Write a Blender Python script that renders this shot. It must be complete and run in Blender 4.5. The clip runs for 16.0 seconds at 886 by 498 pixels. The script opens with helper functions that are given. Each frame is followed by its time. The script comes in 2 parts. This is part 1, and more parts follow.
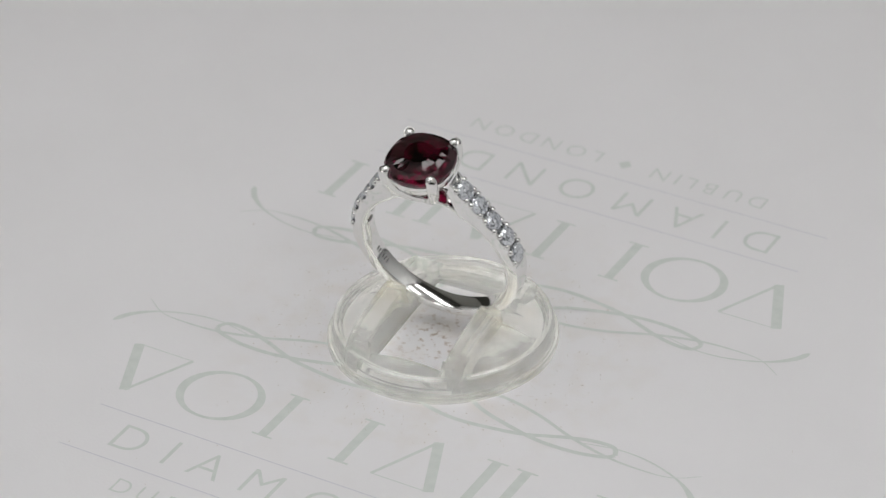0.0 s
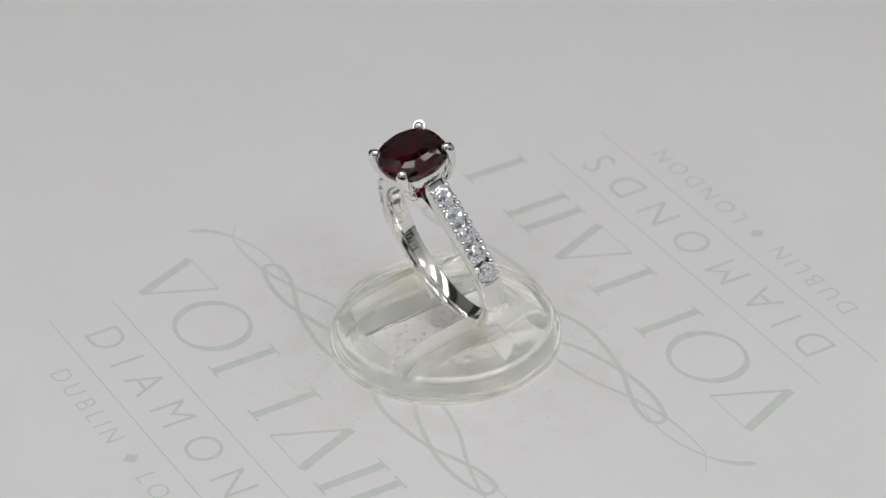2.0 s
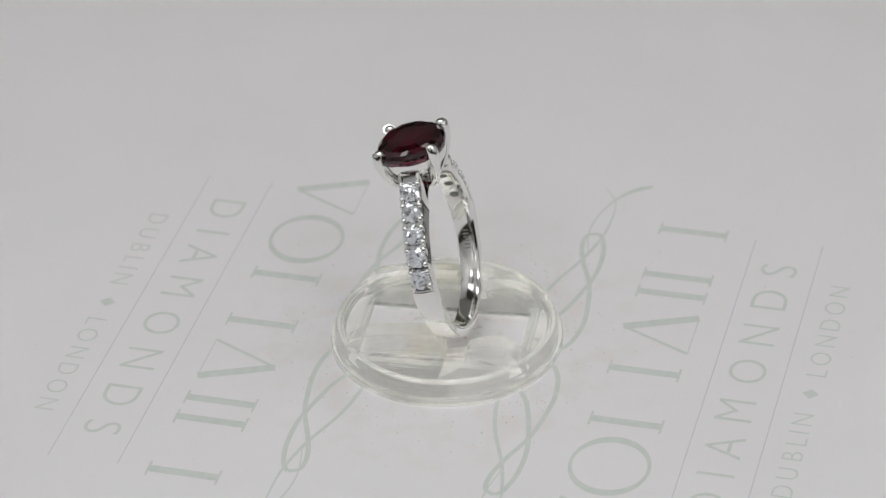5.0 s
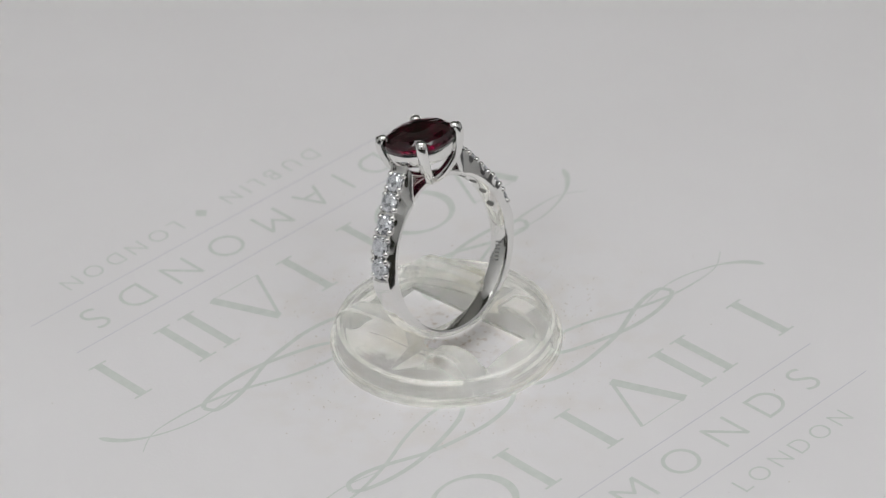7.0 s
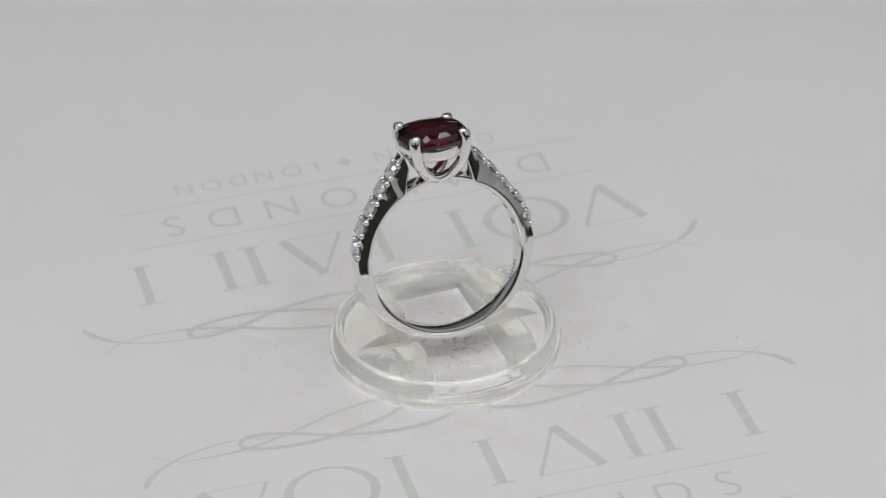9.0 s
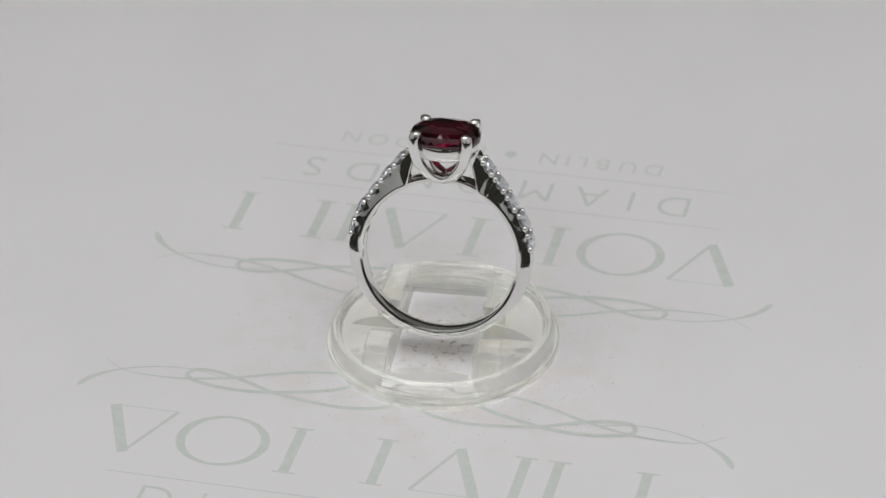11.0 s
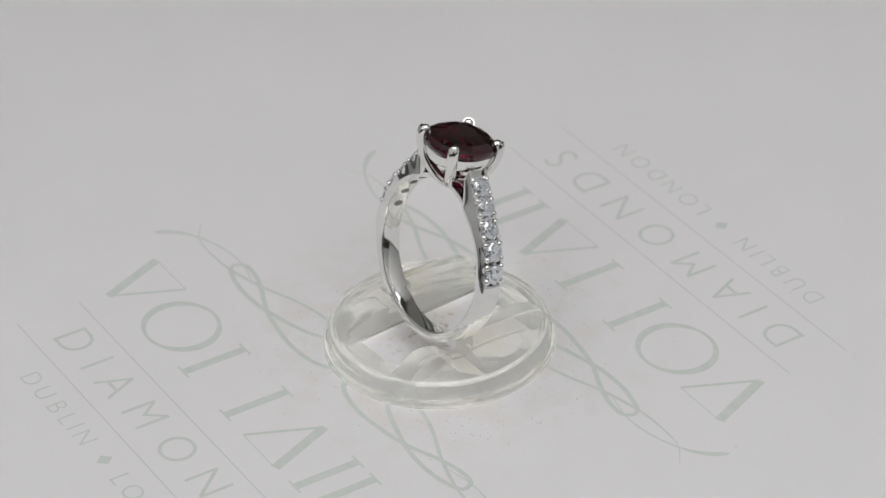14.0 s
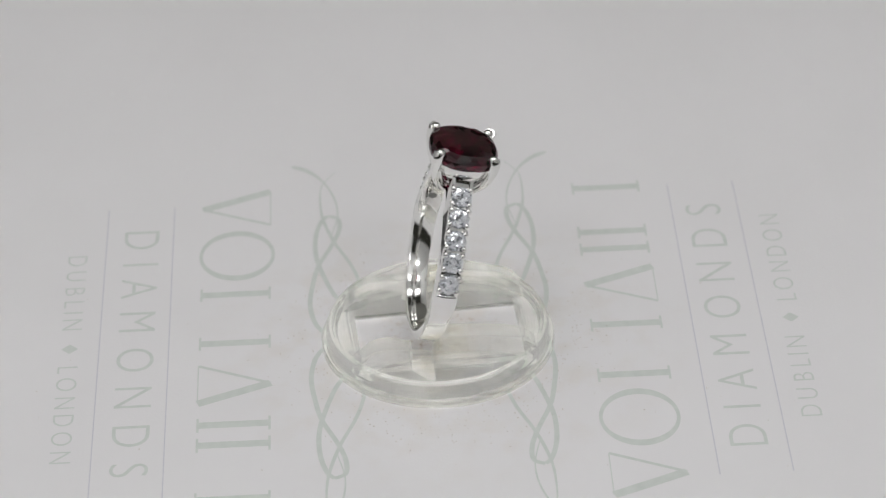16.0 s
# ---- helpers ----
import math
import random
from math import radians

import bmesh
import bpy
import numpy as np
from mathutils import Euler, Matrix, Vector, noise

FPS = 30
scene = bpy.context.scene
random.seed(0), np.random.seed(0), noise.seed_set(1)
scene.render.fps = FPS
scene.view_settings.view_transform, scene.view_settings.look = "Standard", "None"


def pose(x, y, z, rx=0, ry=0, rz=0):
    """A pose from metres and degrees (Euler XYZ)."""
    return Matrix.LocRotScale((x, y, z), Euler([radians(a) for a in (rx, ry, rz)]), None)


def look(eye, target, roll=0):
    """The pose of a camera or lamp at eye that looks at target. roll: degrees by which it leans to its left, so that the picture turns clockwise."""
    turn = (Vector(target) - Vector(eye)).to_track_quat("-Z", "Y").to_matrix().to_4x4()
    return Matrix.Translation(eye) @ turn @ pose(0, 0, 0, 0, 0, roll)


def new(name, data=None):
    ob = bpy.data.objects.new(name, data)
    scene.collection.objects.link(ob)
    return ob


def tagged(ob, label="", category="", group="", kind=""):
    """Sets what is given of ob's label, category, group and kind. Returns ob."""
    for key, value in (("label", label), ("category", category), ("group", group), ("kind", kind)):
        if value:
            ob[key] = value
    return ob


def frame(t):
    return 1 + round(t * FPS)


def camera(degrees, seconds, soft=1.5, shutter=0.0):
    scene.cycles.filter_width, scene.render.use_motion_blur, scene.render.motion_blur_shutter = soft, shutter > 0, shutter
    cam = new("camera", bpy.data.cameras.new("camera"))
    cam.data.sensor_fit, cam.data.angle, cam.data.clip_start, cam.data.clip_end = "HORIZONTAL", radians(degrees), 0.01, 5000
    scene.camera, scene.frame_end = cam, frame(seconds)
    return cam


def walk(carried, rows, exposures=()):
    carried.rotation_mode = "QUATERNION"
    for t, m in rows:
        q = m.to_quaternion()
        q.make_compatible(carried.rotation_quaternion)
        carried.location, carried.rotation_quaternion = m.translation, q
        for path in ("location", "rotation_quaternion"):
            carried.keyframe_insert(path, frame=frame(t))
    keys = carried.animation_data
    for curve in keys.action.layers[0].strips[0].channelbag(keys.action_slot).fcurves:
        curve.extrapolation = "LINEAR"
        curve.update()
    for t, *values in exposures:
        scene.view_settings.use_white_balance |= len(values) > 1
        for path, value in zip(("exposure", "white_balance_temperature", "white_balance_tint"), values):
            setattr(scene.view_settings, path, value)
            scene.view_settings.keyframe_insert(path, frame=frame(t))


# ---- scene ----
MM = 0.001

# ---- camera: a still long lens over a small turntable ----
cam = camera(15.15, 16.0, soft=1.3)
cam.data.dof.use_dof, cam.data.dof.focus_distance, cam.data.dof.aperture_fstop = True, 0.360, 44.0
EYE, AIM, ROLL = (0.00037, -0.30398, 0.21614), (0.00037, 0.01810, 0.0), -1.787
walk(cam, [(0.0, look(EYE, AIM, ROLL)), (16.0, look(EYE, AIM, ROLL))], exposures=[(0.0, 0.0), (16.0, 0.0)])

# ---- light: a white photo box with lamps in its ceiling, open to a dim room ----
world = bpy.data.worlds.new("world")
scene.world = world
world.use_nodes = True
world.node_tree.nodes["Background"].inputs[0].default_value = (1.0, 0.985, 0.82, 1)
world.node_tree.nodes["Background"].inputs[1].default_value = 0.022


def area_lamp(name, at, aim, sx, sy, watts, colour=(1, 1, 1)):
    data = bpy.data.lights.new(name, "AREA")
    data.shape, data.size, data.size_y, data.energy, data.color = "RECTANGLE", sx, sy, watts, colour
    ob = new(name, data)
    ob.matrix_world = look(at, aim)
    return ob


for lamp_y in (-0.105, 0.085):
    area_lamp("box_lamp", (0.0, lamp_y, 0.452), (0.0, lamp_y, 0.0), 0.56, 0.07, 0.432, (0.985, 0.979, 0.974))


# ---- materials ----
def material(name, colour=(0.8, 0.8, 0.8), rough=0.5, metal=0.0, trans=0.0, ior=1.45, glow=0.0):
    m = bpy.data.materials.new(name)
    m.use_nodes = True
    p = m.node_tree.nodes["Principled BSDF"]
    p.inputs["Base Color"].default_value = (*colour, 1)
    p.inputs["Roughness"].default_value = rough
    p.inputs["Metallic"].default_value = metal
    p.inputs["Transmission Weight"].default_value = trans
    p.inputs["IOR"].default_value = ior
    if glow:
        p.inputs["Emission Color"].default_value = (*colour, 1)
        p.inputs["Emission Strength"].default_value = glow
    return m, m.node_tree.nodes, m.node_tree.links, p


def noise_node(nodes, links, scale, detail=4.0, coord="Object"):
    tc = nodes.new("ShaderNodeTexCoord")
    n = nodes.new("ShaderNodeTexNoise")
    n.inputs["Scale"].default_value, n.inputs["Detail"].default_value = scale, detail
    links.new(tc.outputs[coord], n.inputs["Vector"])
    return n


def bump_from(nodes, links, p, source, strength, distance):
    b = nodes.new("ShaderNodeBump")
    b.inputs["Strength"].default_value, b.inputs["Distance"].default_value = strength, distance
    links.new(source, b.inputs["Height"])
    links.new(b.outputs["Normal"], p.inputs["Normal"])


def ramp(nodes, links, source, stops):
    r = nodes.new("ShaderNodeValToRGB")
    els = r.color_ramp.elements
    while len(els) < len(stops):
        els.new(0.5)
    for e, (at, c) in zip(els, stops):
        e.position, e.color = at, (*c, 1)
    links.new(source, r.inputs["Fac"])
    return r


def mix_colour(nodes, links, mode, fac, a, b):
    m = nodes.new("ShaderNodeMix")
    m.data_type, m.blend_type = "RGBA", mode
    m.inputs["Factor"].default_value = 1.0
    if isinstance(fac, float):
        m.inputs["Factor"].default_value = fac
    else:
        links.new(fac, m.inputs["Factor"])
    for s, key in ((a, "A"), (b, "B")):
        sock = [i for i in m.inputs if i.name == key and i.type == "RGBA"][0]
        if isinstance(s, tuple):
            sock.default_value = (*s, 1)
        else:
            links.new(s, sock)
    return [o for o in m.outputs if o.type == "RGBA"][0]


def paper_material():
    m, n, l, p = material("white_paper", rough=0.55)
    fine = noise_node(n, l, 2600.0, 6.0)
    broad = noise_node(n, l, 38.0, 3.0)
    base = ramp(n, l, broad.outputs["Fac"], [(0.3, (0.802, 0.788, 0.792)), (0.7, (0.822, 0.808, 0.814))])
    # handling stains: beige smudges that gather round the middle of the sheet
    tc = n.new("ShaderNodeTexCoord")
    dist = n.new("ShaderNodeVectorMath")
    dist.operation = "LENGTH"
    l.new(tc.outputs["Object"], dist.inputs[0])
    near = n.new("ShaderNodeMapRange")
    near.inputs["From Min"].default_value, near.inputs["From Max"].default_value = 0.008, 0.030
    near.inputs["To Min"].default_value, near.inputs["To Max"].default_value = 1.0, 0.0
    l.new(dist.outputs["Value"], near.inputs["Value"])
    blot = noise_node(n, l, 210.0, 8.0)
    br = ramp(n, l, blot.outputs["Fac"], [(0.47, (0, 0, 0)), (0.64, (1, 1, 1))])
    mul = n.new("ShaderNodeMath")
    mul.operation = "MULTIPLY"
    l.new(near.outputs["Result"], mul.inputs[0])
    l.new(br.outputs["Color"], mul.inputs[1])
    half = n.new("ShaderNodeMath")
    half.operation = "MULTIPLY"
    half.inputs[1].default_value = 0.30
    l.new(mul.outputs["Value"], half.inputs[0])
    out = mix_colour(n, l, "MIX", half.outputs["Value"], base.outputs["Color"], (0.67, 0.59, 0.48))
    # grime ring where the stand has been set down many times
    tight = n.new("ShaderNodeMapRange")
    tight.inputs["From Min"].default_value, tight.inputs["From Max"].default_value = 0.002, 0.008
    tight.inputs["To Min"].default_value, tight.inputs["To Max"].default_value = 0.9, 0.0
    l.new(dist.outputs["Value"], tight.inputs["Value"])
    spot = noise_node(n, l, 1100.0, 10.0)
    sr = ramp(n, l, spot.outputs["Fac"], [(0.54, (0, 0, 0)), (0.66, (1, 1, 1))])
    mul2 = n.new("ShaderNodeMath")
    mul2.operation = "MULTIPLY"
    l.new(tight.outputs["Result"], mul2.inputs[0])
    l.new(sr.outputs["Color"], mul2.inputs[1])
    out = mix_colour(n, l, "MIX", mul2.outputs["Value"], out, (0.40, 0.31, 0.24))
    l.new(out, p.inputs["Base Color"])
    bump_from(n, l, p, fine.outputs["Fac"], 0.25, 0.00006)
    return m


def ink_material(name, a, b):
    m, n, l, p = material(name, rough=0.5)
    t = noise_node(n, l, 900.0, 5.0)
    r = ramp(n, l, t.outputs["Fac"], [(0.3, a), (0.7, b)])
    l.new(r.outputs["Color"], p.inputs["Base Color"])
    return m


def plastic_material():
    m, n, l, p = material("clear_acrylic", (0.985, 0.985, 0.945), 0.04, 0.0, 1.0, 1.49)
    t = noise_node(n, l, 420.0, 3.0)
    r = ramp(n, l, t.outputs["Fac"], [(0.35, (0.0, 0.0, 0.0)), (0.75, (0.05, 0.05, 0.05))])
    l.new(r.outputs["Color"], p.inputs["Roughness"])
    w = noise_node(n, l, 380.0, 3.0)
    bump_from(n, l, p, w.outputs["Fac"], 0.16, 0.0004)
    # moulded acrylic lets much light straight through and has a faint haze
    clear, haze = n.new("ShaderNodeBsdfTransparent"), n.new("ShaderNodeBsdfTranslucent")
    clear.inputs["Color"].default_value = (0.995, 1.0, 0.993, 1)
    haze.inputs["Color"].default_value = (0.93, 0.94, 0.89, 1)
    one, two = n.new("ShaderNodeMixShader"), n.new("ShaderNodeMixShader")
    one.inputs["Fac"].default_value, two.inputs["Fac"].default_value = 0.36, 0.05
    # scuffs from handling: finely mottled hazy patches
    scuff = noise_node(n, l, 1300.0, 9.0)
    worn = ramp(n, l, scuff.outputs["Fac"], [(0.46, (0.02, 0.02, 0.02)), (0.66, (0.085, 0.085, 0.085))])
    l.new(worn.outputs["Color"], two.inputs["Fac"])
    # old adhesive beside the slot has yellowed: two blots, one at each end of it
    tc, sep, reach = n.new("ShaderNodeTexCoord"), n.new("ShaderNodeMapping"), n.new("ShaderNodeVectorMath")
    sep.inputs["Rotation"].default_value = (0, 0, -radians(9.0))
    l.new(tc.outputs["Object"], sep.inputs["Vector"])
    fold, away = n.new("ShaderNodeVectorMath"), n.new("ShaderNodeVectorMath")
    fold.operation, away.operation, reach.operation = "ABSOLUTE", "SUBTRACT", "LENGTH"
    l.new(sep.outputs["Vector"], fold.inputs[0])
    l.new(fold.outputs["Vector"], away.inputs[0])
    away.inputs[1].default_value = (0.0064, 0.0012, 0.0038)
    l.new(away.outputs["Vector"], reach.inputs[0])
    blot = n.new("ShaderNodeMapRange")
    blot.inputs["From Min"].default_value, blot.inputs["From Max"].default_value = 0.0008, 0.0027
    blot.inputs["To Min"].default_value, blot.inputs["To Max"].default_value = 0.8, 0.0
    l.new(reach.outputs["Value"], blot.inputs["Value"])
    tint = mix_colour(n, l, "MIX", blot.outputs["Result"], (0.93, 0.94, 0.89), (0.86, 0.80, 0.50))
    l.new(tint, haze.inputs["Color"])
    pass_tint = mix_colour(n, l, "MIX", blot.outputs["Result"], (0.995, 1.0, 0.993), (0.96, 0.93, 0.76))
    l.new(pass_tint, clear.inputs["Color"])
    l.new(p.outputs["BSDF"], one.inputs[1])
    l.new(clear.outputs["BSDF"], one.inputs[2])
    l.new(one.outputs["Shader"], two.inputs[1])
    l.new(haze.outputs["BSDF"], two.inputs[2])
    l.new(two.outputs["Shader"], n["Material Output"].inputs["Surface"])
    return m


def diamond_material():
    m, n, l, p = material("diamond", (0.985, 0.99, 1.0), 0.0, 0.0, 1.0, 2.4)
    # cut facets throw light every way: a small cell pattern turns the reflections
    tc, cells = n.new("ShaderNodeTexCoord"), n.new("ShaderNodeTexVoronoi")
    cells.inputs["Scale"].default_value = 3000.0
    l.new(tc.outputs["Object"], cells.inputs["Vector"])
    geo, sub, mul, add, unit = (n.new("ShaderNodeNewGeometry"), n.new("ShaderNodeVectorMath"), n.new("ShaderNodeVectorMath"),
                                n.new("ShaderNodeVectorMath"), n.new("ShaderNodeVectorMath"))
    sub.operation, mul.operation, add.operation, unit.operation = "SUBTRACT", "SCALE", "ADD", "NORMALIZE"
    sub.inputs[1].default_value = (0.5, 0.5, 0.5)
    mul.inputs["Scale"].default_value = 0.85
    l.new(cells.outputs["Color"], sub.inputs[0])
    l.new(sub.outputs["Vector"], mul.inputs[0])
    l.new(geo.outputs["Normal"], add.inputs[0])
    l.new(mul.outputs["Vector"], add.inputs[1])
    l.new(add.outputs["Vector"], unit.inputs[0])
    gloss, mix = n.new("ShaderNodeBsdfGlossy"), n.new("ShaderNodeMixShader")
    gloss.inputs["Color"].default_value = (0.95, 0.97, 1.0, 1)
    gloss.inputs["Roughness"].default_value = 0.05
    l.new(unit.outputs["Vector"], gloss.inputs["Normal"])
    mix.inputs["Fac"].default_value = 0.78
    # diffuse cold white and blue cells stand in for light returned from inside
    spread, both = n.new("ShaderNodeBsdfDiffuse"), n.new("ShaderNodeMixShader")
    cold = ramp(n, l, cells.outputs["Distance"], [(0.1, (0.95, 0.96, 0.98)), (0.8, (0.74, 0.79, 0.90))])
    l.new(cold.outputs["Color"], spread.inputs["Color"])
    l.new(unit.outputs["Vector"], spread.inputs["Normal"])
    both.inputs["Fac"].default_value = 0.32
    l.new(gloss.outputs["BSDF"], both.inputs[1])
    l.new(spread.outputs["BSDF"], both.inputs[2])
    l.new(p.outputs["BSDF"], mix.inputs[1])
    l.new(both.outputs["Shader"], mix.inputs[2])
    l.new(mix.outputs["Shader"], n["Material Output"].inputs["Surface"])
    return m


def metal_material():
    m, n, l, p = material("polished_platinum", (0.87, 0.865, 0.85), 0.08, 1.0)
    t = noise_node(n, l, 1500.0, 4.0)
    r = ramp(n, l, t.outputs["Fac"], [(0.3, (0.05, 0.05, 0.05)), (0.8, (0.14, 0.14, 0.14))])
    l.new(r.outputs["Color"], p.inputs["Roughness"])
    w = noise_node(n, l, 900.0, 3.0)
    bump_from(n, l, p, w.outputs["Fac"], 0.07, 0.00012)
    return m


def plain_noise(name, a, b, scale, rough):
    m, n, l, p = material(name, rough=rough)
    t = noise_node(n, l, scale, 5.0)
    r = ramp(n, l, t.outputs["Fac"], [(0.3, a), (0.7, b)])
    l.new(r.outputs["Color"], p.inputs["Base Color"])
    bump_from(n, l, p, t.outputs["Fac"], 0.2, 0.001)
    return m


PAPER = paper_material()
INK = ink_material("sage_grey_ink", (0.625, 0.658, 0.622), (0.685, 0.712, 0.678))
INK_FINE = ink_material("pale_violet_ink", (0.62, 0.61, 0.66), (0.68, 0.67, 0.71))
ACRYLIC = plastic_material()
PLATINUM = metal_material()
RUBY, _, _, ruby_shader = material("garnet_red_gem", (0.058, 0.001, 0.009), 0.0, 0.0, 1.0, 1.62)
ruby_shader.inputs["Specular IOR Level"].default_value = 0.10
DIAMOND = diamond_material()
# dark tone of the hallmark, also used to paint shade in the pierced seats
ENGRAVED_AND_SHADE = plain_noise("engraved_mark_and_seat_shade", (0.20, 0.20, 0.19), (0.34, 0.34, 0.32), 2000.0, 0.5)
GRIT = plain_noise("dark_grit", (0.34, 0.27, 0.18), (0.58, 0.50, 0.38), 900.0, 0.8)
BOX_WHITE = plain_noise("white_fabric", (0.74, 0.74, 0.73), (0.80, 0.80, 0.79), 60.0, 0.8)
TABLE = plain_noise("dark_laminate", (0.020, 0.020, 0.022), (0.035, 0.034, 0.034), 40.0, 0.45)
DIODE = material("glowing_diode", (0.94, 0.965, 1.0), 0.5, glow=115.0)[0]
GREY_CLOTH = plain_noise("grey_cloth", (0.19, 0.188, 0.17), (0.25, 0.245, 0.225), 60.0, 0.9)


# ---- mesh helpers ----
def link_mesh(name, bm, mat, parent=None, label="", smooth=None):
    me = bpy.data.meshes.new(name)
    bmesh.ops.recalc_face_normals(bm, faces=bm.faces)
    bm.to_mesh(me)
    bm.free()
    me.materials.append(mat)
    if smooth is not None:
        me.polygons.foreach_set("use_smooth", [True] * len(me.polygons))
        me.set_sharp_from_angle(angle=radians(smooth))
    ob = new(name, me)
    if parent:
        ob.parent = parent
    if label:
        ob["label"] = label
    return ob


def part(name, bm, mat, parent, label="", smooth=None):
    return link_mesh(name, bm, mat, parent, label, smooth)


def box_into(bm, x0, x1, y0, y1, z0, z1):
    v = [bm.verts.new((x, y, z)) for x in (x0, x1) for y in (y0, y1) for z in (z0, z1)]
    for f in ((0, 1, 3, 2), (4, 6, 7, 5), (0, 4, 5, 1), (2, 3, 7, 6), (0, 2, 6, 4), (1, 5, 7, 3)):
        bm.faces.new([v[i] for i in f])


def loft(bm, rings, closed=False, caps=True):
    rows = [[bm.verts.new(p) for p in ring] for ring in rings]
    k = len(rows[0])
    pairs = list(zip(rows, rows[1:])) + ([(rows[-1], rows[0])] if closed else [])
    for a, b in pairs:
        for i in range(k):
            bm.faces.new((a[i], a[(i + 1) % k], b[(i + 1) % k], b[i]))
    if caps and not closed:
        bm.faces.new(rows[0][::-1])
        bm.faces.new(rows[-1])


def tube_rings(points, radii, sides=14):
    """Cross-sections of a round wire that follows points."""
    rings, side = [], None
    for i, p in enumerate(points):
        a, b = points[max(i - 1, 0)], points[min(i + 1, len(points) - 1)]
        d = (Vector(b) - Vector(a)).normalized()
        if side is None:
            side = d.orthogonal().normalized()
        side = (side - d * side.dot(d)).normalized()
        up = d.cross(side)
        rings.append([Vector(p) + (side * math.cos(q) + up * math.sin(q)) * radii[i]
                      for q in (2 * math.pi * k / sides for k in range(sides))])
    return rings


def spline(ctrl, steps=8):
    """Points of a smooth curve through ctrl."""
    pts, c = [], [Vector(p) for p in ctrl]
    for i in range(len(c) - 1):
        p0, p1, p2, p3 = c[max(i - 1, 0)], c[i], c[i + 1], c[min(i + 2, len(c) - 1)]
        for k in range(steps):
            t = k / steps
            pts.append(0.5 * (2 * p1 + (p2 - p0) * t + (2 * p0 - 5 * p1 + 4 * p2 - p3) * t * t
                              + (3 * p1 - p0 - 3 * p2 + p3) * t ** 3))
    pts.append(c[-1])
    return pts


def stroke_into(bm, ctrl, width, z, steps=8, taper=""):
    """A flat printed line of some width (mm) along ctrl (mm)."""
    pts = spline([(x, y, 0) for x, y in ctrl], steps)
    prev = None
    for i, p in enumerate(pts):
        a, b = pts[max(i - 1, 0)], pts[min(i + 1, len(pts) - 1)]
        d = (b - a).normalized()
        u = i / (len(pts) - 1)
        w = width / 2
        if taper == "leaf":
            w *= float(np.interp(u, (0, 0.08, 0.2, 0.4, 0.75, 1), (0.15, 1.0, 0.9, 0.35, 0.25, 0.15)))
        elif taper == "grow":
            w *= float(np.interp(u, (0, 0.2, 0.5, 1), (0.2, 0.35, 0.9, 1.0)))
        n = Vector((-d.y, d.x, 0)) * w
        pair = [bm.verts.new(((q.x) * MM, (q.y) * MM, z)) for q in (p + n, p - n)]
        if prev:
            bm.faces.new((prev[0], prev[1], pair[1], pair[0]))
        prev = pair


def oval_into(bm, cx, cy, rx, ry, thick_x, thick_y, z, n=56):
    rows = []
    for k in range(n):
        q = 2 * math.pi * k / n
        rows.append([bm.verts.new(((cx + a * math.cos(q)) * MM, (cy + b * math.sin(q)) * MM, z))
                     for a, b in ((rx, ry), (rx - thick_x, ry - thick_y))])
    for a, b in zip(rows, rows[1:] + rows[:1]):
        bm.faces.new((a[0], b[0], b[1], a[1]))


movers = []

# ---- the structure: table and photo box ----
bm = bmesh.new()
box_into(bm, -0.45, 0.45, -0.45, 0.45, -0.03, -0.0004)
tagged(link_mesh("table_top", bm, TABLE), "dark laminate table top under the white sheet", "table", kind="structure")
# unseen panels; the front and grey back ones are added to shape reflections
for nm, dims in (("wall_back", (-0.32, 0.32, 0.30, 0.31, 0.10, 0.46)), ("wall_left", (-0.32, -0.31, -0.16, 0.30, 0.0, 0.46)),
                 ("wall_right", (0.31, 0.32, -0.16, 0.30, 0.0, 0.46)), ("reflector_front", (-0.32, 0.32, -0.17, -0.16, 0.142, 0.46)), ("reflector_front_left", (-0.32, -0.035, -0.17, -0.16, 0.055, 0.142)),
                 ("reflector_front_right", (0.035, 0.32, -0.17, -0.16, 0.055, 0.142)),
                 ("ceiling", (-0.32, 0.32, -0.17, 0.15, 0.46, 0.47))):
    bm = bmesh.new()
    box_into(bm, *dims)
    back = nm == "wall_back"
    tagged(link_mesh(nm, bm, GREY_CLOTH if back else BOX_WHITE), ("grey" if back else "white") + " fabric panel of the unseen photo box", "panel", kind="structure")
# two bars of small diodes on the front panel, seen as rows of glints
for nm, side in (("lamp_bar_left", -1), ("lamp_bar_right", 1)):
    bm = bmesh.new()
    for k in range(5):
        box_into(bm, -0.0025 + 0.011 * (k - 2), 0.0025 + 0.011 * (k - 2), -0.0025, 0.0025, -0.001, 0.001)
    bm.transform(look((0.085 * side, -0.150, 0.200), (0, 0, 0)))
    tagged(link_mesh(nm, bm, DIODE), "row of small glowing white diodes", "lamp", kind="structure")

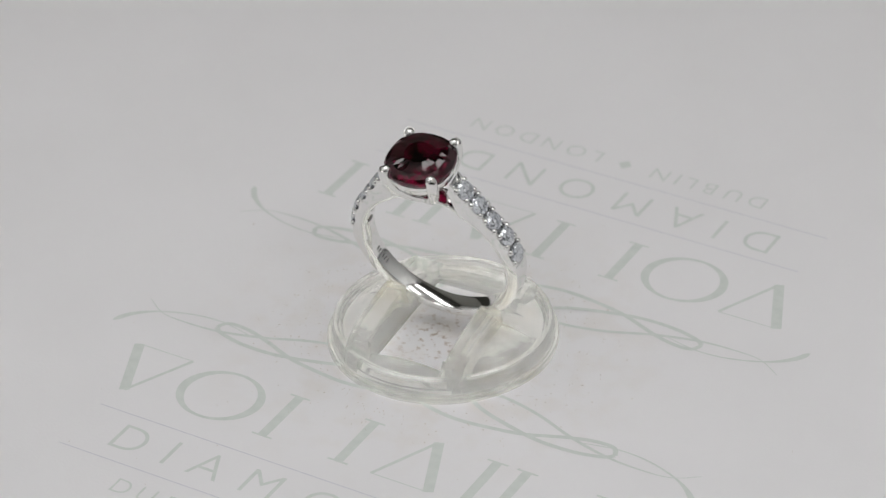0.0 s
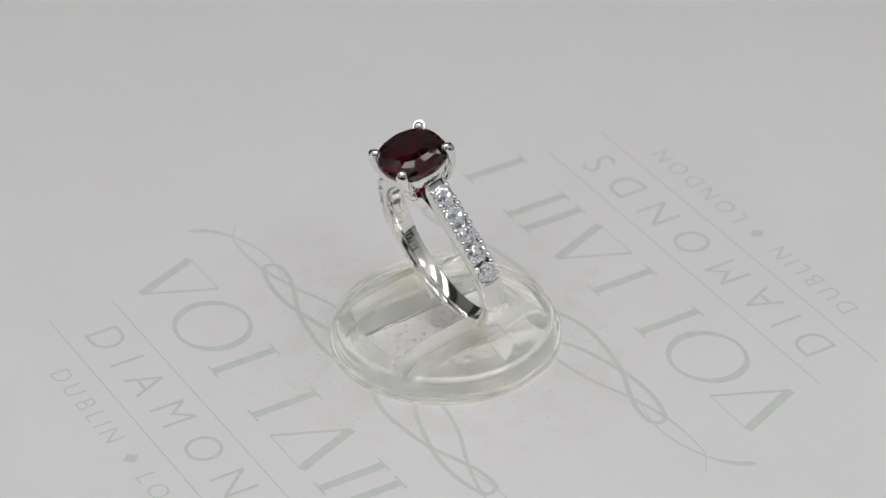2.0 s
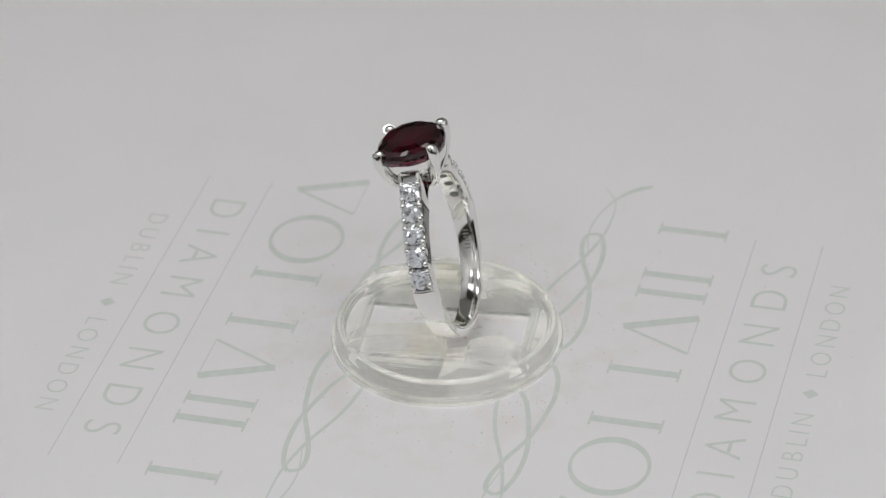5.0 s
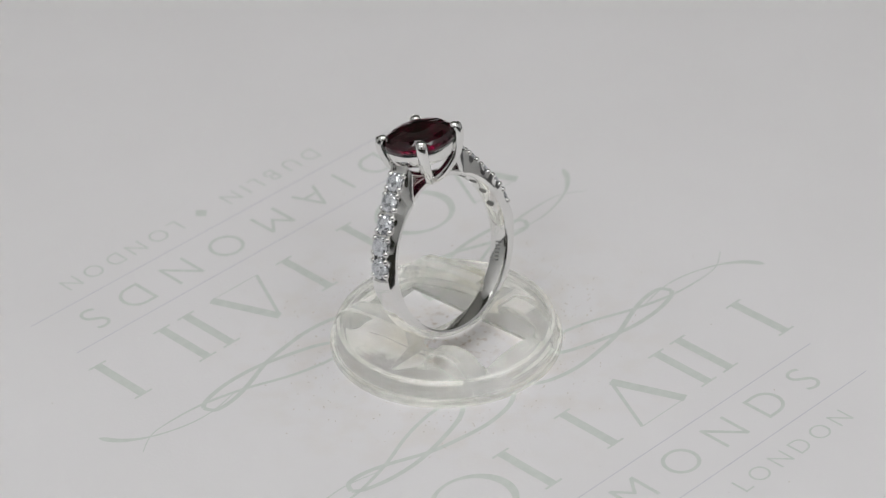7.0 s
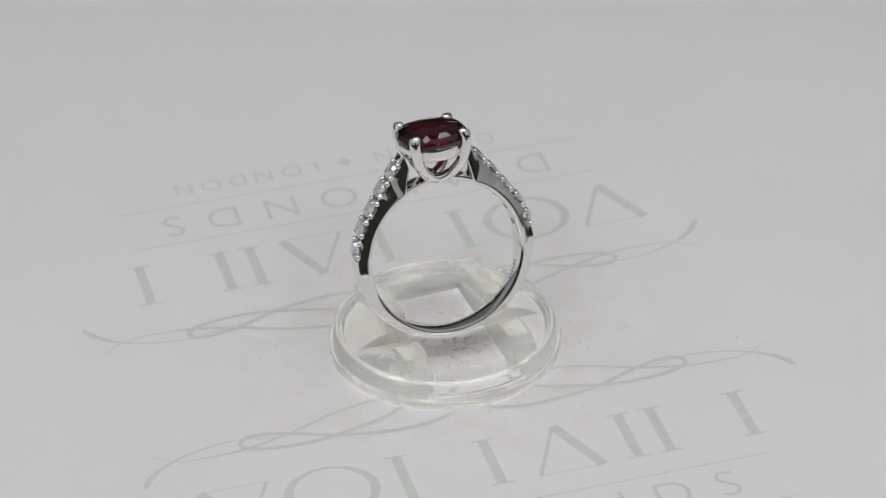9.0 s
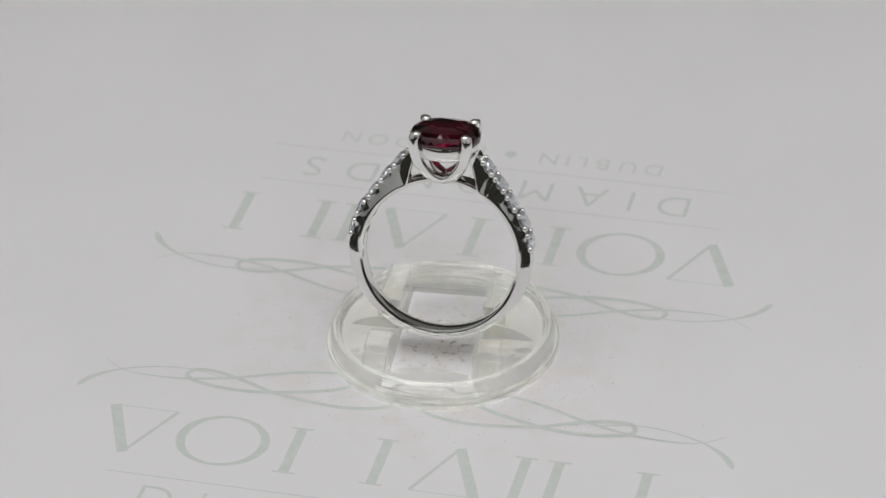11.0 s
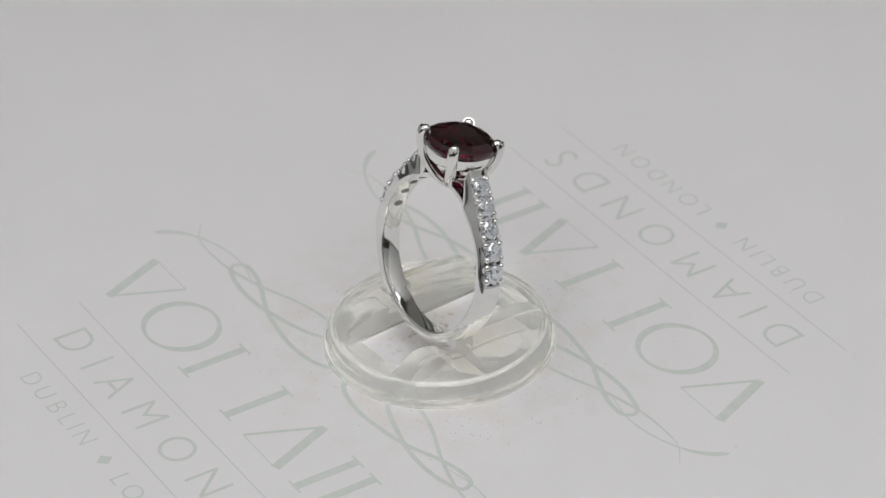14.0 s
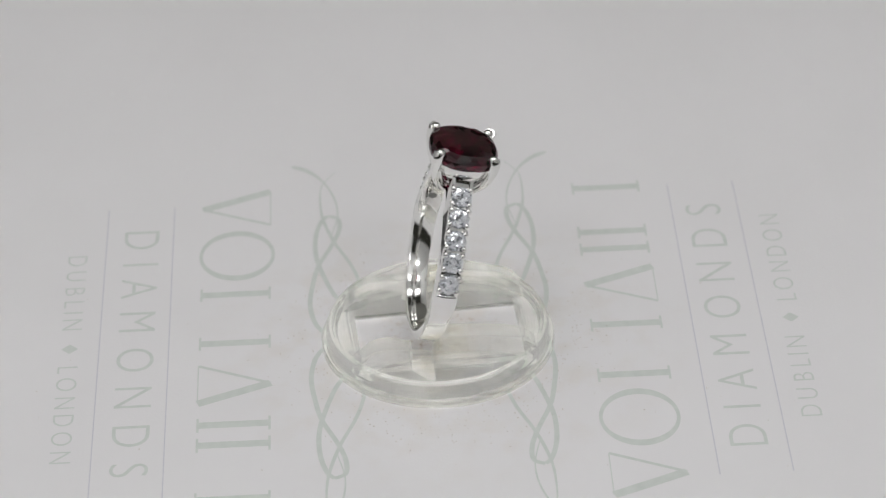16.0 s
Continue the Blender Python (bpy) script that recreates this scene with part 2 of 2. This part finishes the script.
# ---- the printed sheet ----
def glyph_into(bm, ch, cx, base, cap, z, thin=-0.012, widen=1.0):
    """One letter of the built-in font, its capital height cap and its middle at cx (mm)."""
    cu = bpy.data.curves.new("glyph", "FONT")
    cu.body, cu.size, cu.align_x, cu.offset, cu.resolution_u = ch, 1.0, "CENTER", thin, 6
    ob = bpy.data.objects.new("glyph", cu)
    me = ob.to_mesh()
    xs = [v.co.x for v in me.vertices]
    ys = [v.co.y for v in me.vertices]
    mid, k = (min(xs) + max(xs)) / 2, cap / 0.70
    made = [bm.verts.new(((cx + (v.co.x - mid) * k * widen) * MM, (base + v.co.y * k) * MM, z)) for v in me.vertices]
    for poly in me.polygons:
        try:
            bm.faces.new([made[i] for i in poly.vertices])
        except ValueError:
            pass
    ob.to_mesh_clear()
    bpy.data.objects.remove(ob)
    bpy.data.curves.remove(cu)


SWIRL = (
    # wide ends, the crossing hair line, the loop and its lower return, for one half; mirrored for the other
    (((36.6, 10.6), (35.3, 12.6), (32.8, 14.4), (29.0, 15.7), (25.2, 16.0), (21.0, 15.2)), 0.75, "leaf"),
    (((35.0, 16.0), (32.2, 14.3), (28.5, 14.0), (24.6, 14.3), (19.8, 15.5), (14.8, 17.4), (10.5, 18.4), (6.5, 18.6)), 0.46, "grow"),
    (((25.3, 14.9), (24.5, 16.1), (22.0, 16.1), (18.9, 15.2), (15.0, 13.7), (11.4, 13.0), (7.1, 12.6), (3.2, 13.2), (0.8, 14.6)), 0.55, ""),
    (((25.3, 14.9), (24.2, 14.1), (21.0, 13.4), (16.8, 13.4), (12.4, 14.3), (8.6, 15.5), (6.6, 16.9), (6.2, 18.6)), 0.55, ""),
)


def make_sheet():
    thing = new("paper_sheet")
    tagged(thing, "white printed paper sheet with two pale green-grey emblems", "paper")
    bm = bmesh.new()
    box_into(bm, -0.105, 0.105, -0.105, 0.105, -0.0003, 0.0)
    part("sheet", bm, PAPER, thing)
    Z = 0.00003
    for ox, oy, turn in ((1.28, -27.33, 4.35), (-3.56, 24.64, 184.4)):
        place = pose(ox * MM, oy * MM, 0, 0, 0, turn)

        def put(name, bm, mat, label):
            bm.transform(place)
            return part(name, bm, mat, thing, label)

        # the maker's name as plain triangles, capped bars and ovals
        for tip, wide, x0, x1 in ((0.1, 8.1, -31.2, -24.0), (8.1, 0.1, 10.9, 3.9)):
            bm = bmesh.new()
            mid = (x0 * 0.53 + x1 * 0.47)
            stroke_into(bm, ((x0, wide), (mid, tip)), 1.2, Z, 1)
            stroke_into(bm, ((mid, tip), (x1, wide)), 0.42, Z + 0.000002, 1)
            stroke_into(bm, ((x0, wide), (x1, wide)), 0.13, Z + 0.000004, 1)
            put("emblem_triangle", bm, INK, "pale green-grey printed triangle outline")
        for x in (-9.9, -0.3, 14.9, 18.5, 28.0):
            bm = bmesh.new()
            stroke_into(bm, ((x, 8.1), (x, 0.1)), 1.12, Z, 1)
            for y in (0.2, 8.0):
                stroke_into(bm, ((x - 1.25, y), (x + 1.25, y)), 0.26, Z + 0.000003, 1)
            put("emblem_bar", bm, INK, "upright pale green-grey printed bar with thin caps")
        bm = bmesh.new()
        oval_into(bm, -17.8, 4.2, 5.15, 4.4, 1.05, 0.4, Z)
        put("emblem_oval", bm, INK, "pale green-grey printed oval")
        for y, xr in ((-3.3, 28.0), (-11.1, 28.2)):
            bm = bmesh.new()
            stroke_into(bm, ((-28.6, y), (xr, y)), 0.13, Z, 1)
            put("printed_rule", bm, INK_FINE, "thin pale violet printed rule")
        for word, xs, base, cap in (("DIAMONDS", (-21.9, -16.8, -11.9, -5.25, 2.15, 9.2, 16.25, 22.25), -9.1, 4.32),
                                    ("DUBLIN", (-18.1, -15.0, -11.85, -9.25, -7.6, -5.25), -15.5, 2.38),
                                    ("LONDON", (3.5, 6.2, 9.65, 12.85, 16.15, 19.5), -15.6, 2.38)):
            bm = bmesh.new()
            for ch, x in zip(word, xs):
                glyph_into(bm, ch, x, base, cap, Z)
            put("printed_word", bm, INK, "the printed word " + word)
        bm = bmesh.new()
        vs = [bm.verts.new(((a - 0.5) * MM, (b - 14.4) * MM, Z)) for a, b in ((0.9, 0), (0, 0.95), (-0.9, 0), (0, -0.95))]
        bm.faces.new(vs)
        put("printed_lozenge", bm, INK, "small pale printed lozenge")
        for sgn in (-1, 1):
            for i, (ctrl, width, taper) in enumerate(SWIRL):
                bm = bmesh.new()
                stroke_into(bm, [(sgn * x, y) for x, y in ctrl], width, Z + 0.000004 * (i + 1), 8, taper)
                put("flourish", bm, INK, "curling pale printed flourish line")
    movers.append((thing, Matrix()))


make_sheet()

# ---- the clear stand ----
STAND = Vector((0.19, -0.47, 0.0))
RING_AXES = ((0.99143, 0.13006, -0.01201), (-0.12900, 0.96069, -0.24582), (-0.02044, 0.24526, 0.96924))
RING_AT = (0.34, -0.46, 11.94)


def turned_solid(profile, segments):
    bm = bmesh.new()
    cols = []
    for k in range(segments):
        q = 2 * math.pi * k / segments
        cols.append([bm.verts.new((r * math.cos(q) * MM, r * math.sin(q) * MM, z * MM)) for r, z in profile])
    for a, b in zip(cols, cols[1:] + cols[:1]):
        for i in range(len(profile) - 1):
            bm.faces.new((a[i], b[i], b[i + 1], a[i + 1]))
    bm.faces.new([c[0] for c in cols])
    bm.faces.new([c[-1] for c in cols])
    return bm


def carved(bm, steps):
    """bm with solids added ("UNION") or taken away ("DIFFERENCE") one after another, as a bmesh."""
    body = link_mesh("body", bm, ACRYLIC)
    tools = []
    for operation, c in steps:
        t = link_mesh("cutter", c, ACRYLIC)
        tools.append(t)
        b = body.modifiers.new("cut", "BOOLEAN")
        b.operation, b.solver, b.object = operation, "EXACT", t
    bpy.context.view_layer.update()
    me = bpy.data.meshes.new_from_object(body.evaluated_get(bpy.context.evaluated_depsgraph_get()))
    out = bmesh.new()
    out.from_mesh(me)
    for ob in tools + [body]:
        bpy.data.objects.remove(ob)
    bpy.data.meshes.remove(me)
    return out


def side_prism(profile, x0, x1):
    """A solid of one outline in y and z (mm), from x0 to x1."""
    bm = bmesh.new()
    loft(bm, [[Vector((x, y, z)) * MM for y, z in profile] for x in (x0, x1)])
    return bm


STAND_TURN = Matrix.Rotation(radians(9.0), 4, "Z")
# each side of the ring's slot: a long flat-topped cheek on one side, a humped one on the other
CHEEK = [(-0.6, 0.5), (-0.6, 5.45), (1.6, 5.4), (4.2, 5.1), (6.4, 4.8), (8.2, 4.4), (9.4, 3.7), (10.1, 2.9), (10.4, 2.0), (10.4, 0.5)]
HUMP = [(-0.8, 0.5), (-0.8, 2.4), (-2.0, 2.8), (-3.2, 3.4), (-4.6, 4.0), (-5.8, 4.35), (-7.0, 4.4), (-8.1, 4.0), (-9.0, 3.2), (-9.8, 2.3), (-10.3, 1.9), (-10.3, 0.5)]


def make_stand():
    thing = new("ring_stand")
    tagged(thing, "round clear acrylic ring stand with raised cheeks and a slot", "display stand")
    # a low dome inside a raised rim, four cheeks on it, an open middle well, and a slot in the plane of the ring
    dome = turned_solid(((12.3, 0.05), (12.45, 0.2), (12.45, 1.62), (12.3, 1.74), (12.45, 1.86), (12.45, 2.1), (12.36, 2.5), (12.15, 2.82),
                         (11.85, 2.95), (11.55, 2.8), (11.4, 2.3), (11.2, 1.9), (10.9, 1.85), (10.2, 2.3), (9.2, 2.8), (8.0, 3.2), (6.6, 3.45), (3.4, 3.6), (1.5, 3.6)), 96)
    steps = [("UNION", side_prism(p, s * 4.4, s * w)) for p, w in ((CHEEK, 7.1), (HUMP, 7.4)) for s in (-1, 1)]
    well = bmesh.new()
    box_into(well, -4.7 * MM, 4.7 * MM, -9.1 * MM, 9.1 * MM, -1 * MM, 8 * MM)
    steps.append(("DIFFERENCE", well))
    ledge = bmesh.new()
    box_into(ledge, -5.3 * MM, 5.3 * MM, -9.25 * MM, 9.25 * MM, -1 * MM, 0.7 * MM)
    steps.append(("DIFFERENCE", ledge))
    for _, c in steps:
        c.transform(STAND_TURN)
    slot = bmesh.new()
    box_into(slot, -11.0 * MM, 11.0 * MM, -1.3 * MM, 1.3 * MM, -9.85 * MM, 2 * MM)
    m = Matrix(RING_AXES).transposed().to_4x4()
    m.translation = (Vector(RING_AT) - STAND) * MM
    slot.transform(m)
    steps.append(("DIFFERENCE", slot))
    body = part("dome", carved(dome, steps), ACRYLIC, thing, "clear dome with four cheeks, a well and a slot", 30)
    bv = body.modifiers.new("bevel", "BEVEL")
    bv.width, bv.segments, bv.limit_method, bv.angle_limit = 0.2 * MM, 2, "ANGLE", radians(48)
    foot = bmesh.new()
    rings = []
    for k in range(120):
        q = 2 * math.pi * k / 120
        rings.append([Vector((r * math.cos(q), r * math.sin(q), z)) * MM
                      for r, z in ((12.48, 0.04), (12.85, 0.04), (13.0, 0.18), (13.0, 0.8), (12.86, 0.98), (12.52, 1.05))])
    loft(foot, rings, closed=True)
    part("foot_rim", foot, ACRYLIC, thing, "clear stepped foot rim", 35)
    for ob in thing.children:
        ob.visible_shadow = False
    movers.append((thing, Matrix.Translation(STAND * MM)))


make_stand()

# ---- the ring ----


def ring_outer(phi):
    """Outer radius (mm) at an angle from the foot of the band, in degrees."""
    return float(np.interp(abs(phi), (0, 40, 70, 90, 104, 118, 131.5, 144.5, 155.5, 160.5, 163),
                           (9.75, 9.85, 10.05, 10.15, 10.1, 10.15, 10.2, 10.8, 11.65, 12.3, 12.7)))


def pave_at(phi):
    return float(np.interp(abs(phi), (96.5, 97.5, 161.5, 163), (0, 1, 1, 0.6)))


def ring_inner(phi):
    return float(np.interp(abs(phi), (0, 153, 156, 163), (8.55, 8.55, 9.1, 11.0)))


def ring_width(phi):
    return float(np.interp(abs(phi), (0, 60, 100, 158), (2.3, 2.4, 2.7, 2.8)))


def polar(phi, r, y=0.0):
    q = radians(phi)
    return Vector((r * math.sin(q), y, -r * math.cos(q)))


SPOTS = (104.3, 118.0, 131.5, 144.5, 155.3)


def scallop(phi):
    """How far (mm) the edge of the channel is cut down beside a stone."""
    return 0.27 * max(0.0, 1 - (min(abs(abs(phi) - p) for p in SPOTS) / 4.3) ** 2)


def band_section(phi, r0, r1, w, pave=0.0):
    """A slice of the band: a soft D shape, or, with pave from 0 to 1, a rounded inner hoop with flatter cheeks that lean in and a channel for stones."""
    h, c = w / 2, 0.45 - 0.36 * float(np.interp(abs(phi), (78, 93), (0, 1)) if abs(phi) < 164 else 0)
    flat, k = (float(np.interp(abs(phi), a, b)) for a, b in (((88, 100), (0, 1)), ((88, 100, 149, 153), (0, 1, 1, 0))))
    lean, dip = 0.055 * float(np.interp(abs(phi), (92, 100), (0, 1))) * (r1 - r0), min(0.38 * pave, 0.5 * (r1 - r0))
    t, inset, cut = h - lean - 0.13 * flat, 0.26, scallop(phi) * pave
    h -= 0.13 * (flat - k)
    pts = ((r0, h - 0.3), (r0 + 0.08, h - 0.1), (r0 + 0.3, h), (r0 + 0.42 + 0.16 * k, h), (r0 + 0.55 + 0.22 * k, h - 0.13 * k),
           (r1 - c - cut, t), (r1 - c * 0.3 - cut, t - c * 0.3), (r1 - cut, t - c),
           (r1 - cut, t - c - inset * pave - 0.02), (r1 - max(dip, cut), t - c - inset * pave - 0.06), (r1 - dip + 0.08 * (1 - pave), 0.0))
    ring = [(r, -y) for r, y in pts] + [(r, y) for r, y in pts[-2::-1]] + [(r0 - 0.04, 0.0)]
    return [polar(phi, r, y) * MM for r, y in ring]


def brilliant(rx, ry, crown, pavilion, table, n=16, girdle=0.12):
    """A faceted round stone, girdle at z = 0 (mm)."""
    bm = bmesh.new()

    def ring(f, z, off):
        return [bm.verts.new((rx * f * math.cos(2 * math.pi * (k + off) / n) * MM,
                              ry * f * math.sin(2 * math.pi * (k + off) / n) * MM, z * MM)) for k in range(n)]

    tb = ring(table, crown, 0.0)
    md = ring((table + 1) / 2 + 0.04, crown * 0.62, 0.5)
    g1, g0 = ring(1.0, girdle / 2, 0.0), ring(1.0, -girdle / 2, 0.0)
    pu = ring(0.80, -pavilion * 0.24, 0.5)
    pv = ring(0.45, -pavilion * 0.62, 0.0)
    tip = bm.verts.new((0, 0, -pavilion * MM))
    bm.faces.new(tb)
    for k in range(n):
        j = (k + 1) % n
        bm.faces.new((tb[k], tb[j], md[k]))
        bm.faces.new((tb[j], md[j], md[k]))
        bm.faces.new((md[k], g1[j], g1[k]))
        bm.faces.new((md[k], md[j], g1[j]))
        bm.faces.new((g1[k], g1[j], g0[j], g0[k]))
        bm.faces.new((g0[k], g0[j], pu[k]))
        bm.faces.new((g0[j], pu[j], pu[k]))
        bm.faces.new((pu[k], pv[j], pv[k]))
        bm.faces.new((pu[k], pu[j], pv[j]))
        bm.faces.new((pv[k], pv[j], tip))
    return bm


def cushion_gem(rx, ry, n=28):
    """The large stone: a softly domed crown of many small facets, a thick girdle and a deep pavilion (mm)."""
    bm = bmesh.new()
    rng = random.Random(11)
    steps = ((0.40, 1.16, 0.0), (0.62, 1.02, 0.5), (0.80, 0.80, 0.0), (0.925, 0.46, 0.5), (0.99, 0.08, 0.0), (1.0, -0.30, 0.5), (0.95, -0.80, 0.0),
             (0.76, -1.30, 0.5), (0.56, -1.85, 0.0), (0.30, -2.50, 0.5))
    rows = []
    for i, (f, z, off) in enumerate(steps):
        row = []
        for k in range(n):
            q = 2 * math.pi * (k + off) / n
            square = 1 + 0.022 * math.cos(4 * q + math.pi)
            g = f * square * (1 + rng.uniform(-0.022, 0.022) * (0 if i in (3, 4, 5, 6) else 1))
            row.append(bm.verts.new((rx * g * math.cos(q) * MM, ry * g * math.sin(q) * MM, (z + rng.uniform(-0.05, 0.05) * (0 < i < 9)) * MM)))
        rows.append(row)
    bm.faces.new(rows[0])
    for i in range(len(rows) - 1):
        a, b, late = rows[i], rows[i + 1], steps[i][2] > 0
        for k in range(n):
            j = (k + 1) % n
            if late:
                bm.faces.new((a[k], a[j], b[j]))
                bm.faces.new((a[k], b[j], b[k]))
            else:
                bm.faces.new((a[k], a[j], b[k]))
                bm.faces.new((a[j], b[j], b[k]))
    tip = bm.verts.new((0.1 * MM, 0, -2.95 * MM))
    for k in range(n):
        bm.faces.new((rows[-1][k], rows[-1][(k + 1) % n], tip))
    return bm


def ball(bm, at, r, squash=1.0):
    m = Matrix.Translation(Vector(at) * MM) @ Matrix.Diagonal((1, 1, squash, 1))
    bmesh.ops.create_uvsphere(bm, u_segments=12, v_segments=8, radius=r * MM, matrix=m)


def make_ring():
    thing = new("ring")
    tagged(thing, "polished platinum ring with a red gem and diamond shoulders", "ring")
    bm = bmesh.new()
    loft(bm, [band_section(p, ring_inner(p), ring_outer(p), ring_width(p), pave_at(p)) for p in np.linspace(-163, 163, 360)])
    part("band", bm, PLATINUM, thing, "polished platinum band", 40)
    bm = bmesh.new()
    loft(bm, [band_section(p, 8.55, 9.2, 2.25 + 0.56 * (abs(p - 180) / 34) ** 2) for p in np.linspace(146, 214, 40)])
    part("bridge", bm, PLATINUM, thing, "", 40)
    # gallery rail under the gem
    bm = bmesh.new()
    rows = []
    for k in range(56):
        q = 2 * math.pi * k / 56
        rows.append([Vector((r * math.cos(q), (r - 0.1) * math.sin(q), z)) * MM
                     for r, z in ((3.62, 13.22), (3.78, 13.16), (3.82, 13.0), (3.66, 12.3), (3.42, 11.72), (3.3, 11.62), (3.0, 11.66), (3.2, 12.3), (3.4, 13.1))])
    loft(bm, rows, closed=True)
    part("gallery_rail", bm, PLATINUM, thing, "tapered platinum collar under the gem", 50)
    for sx in (-1, 1):
        for sy in (-1, 1):
            bm = bmesh.new()
            ctrl = spline([(0.15 * sx, 0.95 * sy, 8.95), (1.25 * sx, 1.55 * sy, 9.55), (2.3 * sx, 2.45 * sy, 11.0),
                           (2.78 * sx, 2.95 * sy, 12.6), (2.86 * sx, 3.1 * sy, 13.9), (2.72 * sx, 2.98 * sy, 14.35)], 6)
            k = len(ctrl) - 1
            loft(bm, tube_rings([p * MM for p in ctrl], [(0.56 + 0.10 * i / k) * MM for i in range(k + 1)]))
            ball(bm, (2.68 * sx, 2.92 * sy, 14.3), 0.58, 0.92)
            part("claw", bm, PLATINUM, thing, "rounded claw that grips the gem", 60)
    gem = part("gem", cushion_gem(3.98, 3.88), RUBY, thing, "deep red faceted cushion gem")
    gem.location = (0, 0, 13.85 * MM)
    # diamonds along both shoulders, with beads between them
    stone_mesh = brilliant(1.19, 1.15, 0.36, 0.80, 0.55, 8, 0.05)
    first = part("diamond", stone_mesh, DIAMOND, thing, "small sparkling round diamond")
    bead_bm = bmesh.new()
    ball(bead_bm, (0, 0, 0), 0.35)
    bead = part("bead", bead_bm, PLATINUM, thing, "", 80)
    used = [False, False]
    for s in (-1, 1):
        for i, phi in enumerate(SPOTS):
            a, b = polar(s * (phi - 2), ring_outer(phi - 2)), polar(s * (phi + 2), ring_outer(phi + 2))
            along = (b - a).normalized()
            out = along.cross(Vector((0, 1, 0))) * s
            if out.dot(polar(s * phi, 1)) < 0:
                out = -out
            at = polar(s * phi, ring_outer(phi)) + out * 0.10
            turn = Matrix((along, out.cross(along), out)).transposed().to_4x4()
            ob = first if not used[0] else new("diamond", first.data)
            used[0] = True
            ob.parent = thing
            ob["label"] = "small sparkling round diamond"
            ob.matrix_basis = Matrix.Translation(at * MM) @ turn @ Matrix.Rotation(0.3 * i, 4, "Z")
            for da in (-0.78, 0.78):
                for y in (-0.92, 0.92):
                    bo = bead if not used[1] else new("bead", bead.data)
                    used[1] = True
                    bo.parent = ob
                    spot = Matrix.Translation((polar(s * phi, ring_outer(phi)) + along * da + out * 0.0 + Vector((0, y, 0))) * MM)
                    bo.matrix_basis = ob.matrix_basis.inverted() @ spot
    # pierced seats behind the diamonds, seen inside the band: dark plugs paint their shade
    for s in (-1, 1):
        for phi in SPOTS[:4]:
            bm = bmesh.new()
            rows = []
            for r in (8.46, 8.6):
                rows.append([polar(s * (phi + 2.6 * math.cos(q)), r, 0.5 * math.sin(q)) * MM for q in (2 * math.pi * k / 16 for k in range(16))])
            loft(bm, rows)
            part("seat_shade", bm, ENGRAVED_AND_SHADE, thing, "dark plug painted as the shade of a pierced seat")
    # worn hallmark inside the band, too small to read
    for i in range(6):
        phi = 58 + 2.7 * i
        bm = bmesh.new()
        loft(bm, [[polar(p, r, y) * MM for r, y in ((8.50, -0.32), (8.50, 0.32), (8.56, 0.32), (8.56, -0.32))]
                  for p in (phi, phi + 1.3)])
        part("hallmark", bm, ENGRAVED_AND_SHADE, thing, "small dark engraved mark")
    m = Matrix(RING_AXES).transposed().to_4x4()
    m.translation = Vector(RING_AT) * MM
    movers.append((thing, m))


make_ring()


# ---- dust on the sheet ----
def make_dust():
    rng = random.Random(7)
    bm = bmesh.new()
    for _ in range(460):
        q = rng.uniform(0, 2 * math.pi)
        r = 13.2 + abs(rng.gauss(0, 4.0)) + (rng.uniform(0, 30) if rng.random() < 0.12 else 0)
        s = rng.uniform(0.018, 0.06)
        m = Matrix.Translation((r * math.cos(q) * MM, r * math.sin(q) * MM, s * 0.4 * MM)) @ Matrix.Rotation(q * 3, 4, "Z") @ Matrix.Diagonal((1.5, 0.9, 0.6, 1))
        bmesh.ops.create_icosphere(bm, subdivisions=1, radius=s * MM, matrix=m)
    ob = link_mesh("dust", bm, GRIT)
    tagged(ob, "scattered specks of dark dust on the paper", "dust", kind="stuff")
    movers.append((ob, Matrix()))


make_dust()


# ---- the turntable's motion carries the sheet and all that stands on it ----
def turn_at(t):
    drift = float(np.interp(t, (0, 2, 4, 6.5, 8, 9, 11.5, 13, 16), (0.27, 0.3, 0.42, -0.5, -0.42, -0.1, -0.2, 0.12, 0.5)))
    return 144.27 - 14.855 * t + drift


def motions():
    for thing, base in movers:
        walk(thing, [(k * 0.5, pose(0, 0, 0, 0, 0, turn_at(k * 0.5)) @ base) for k in range(33)])


motions()
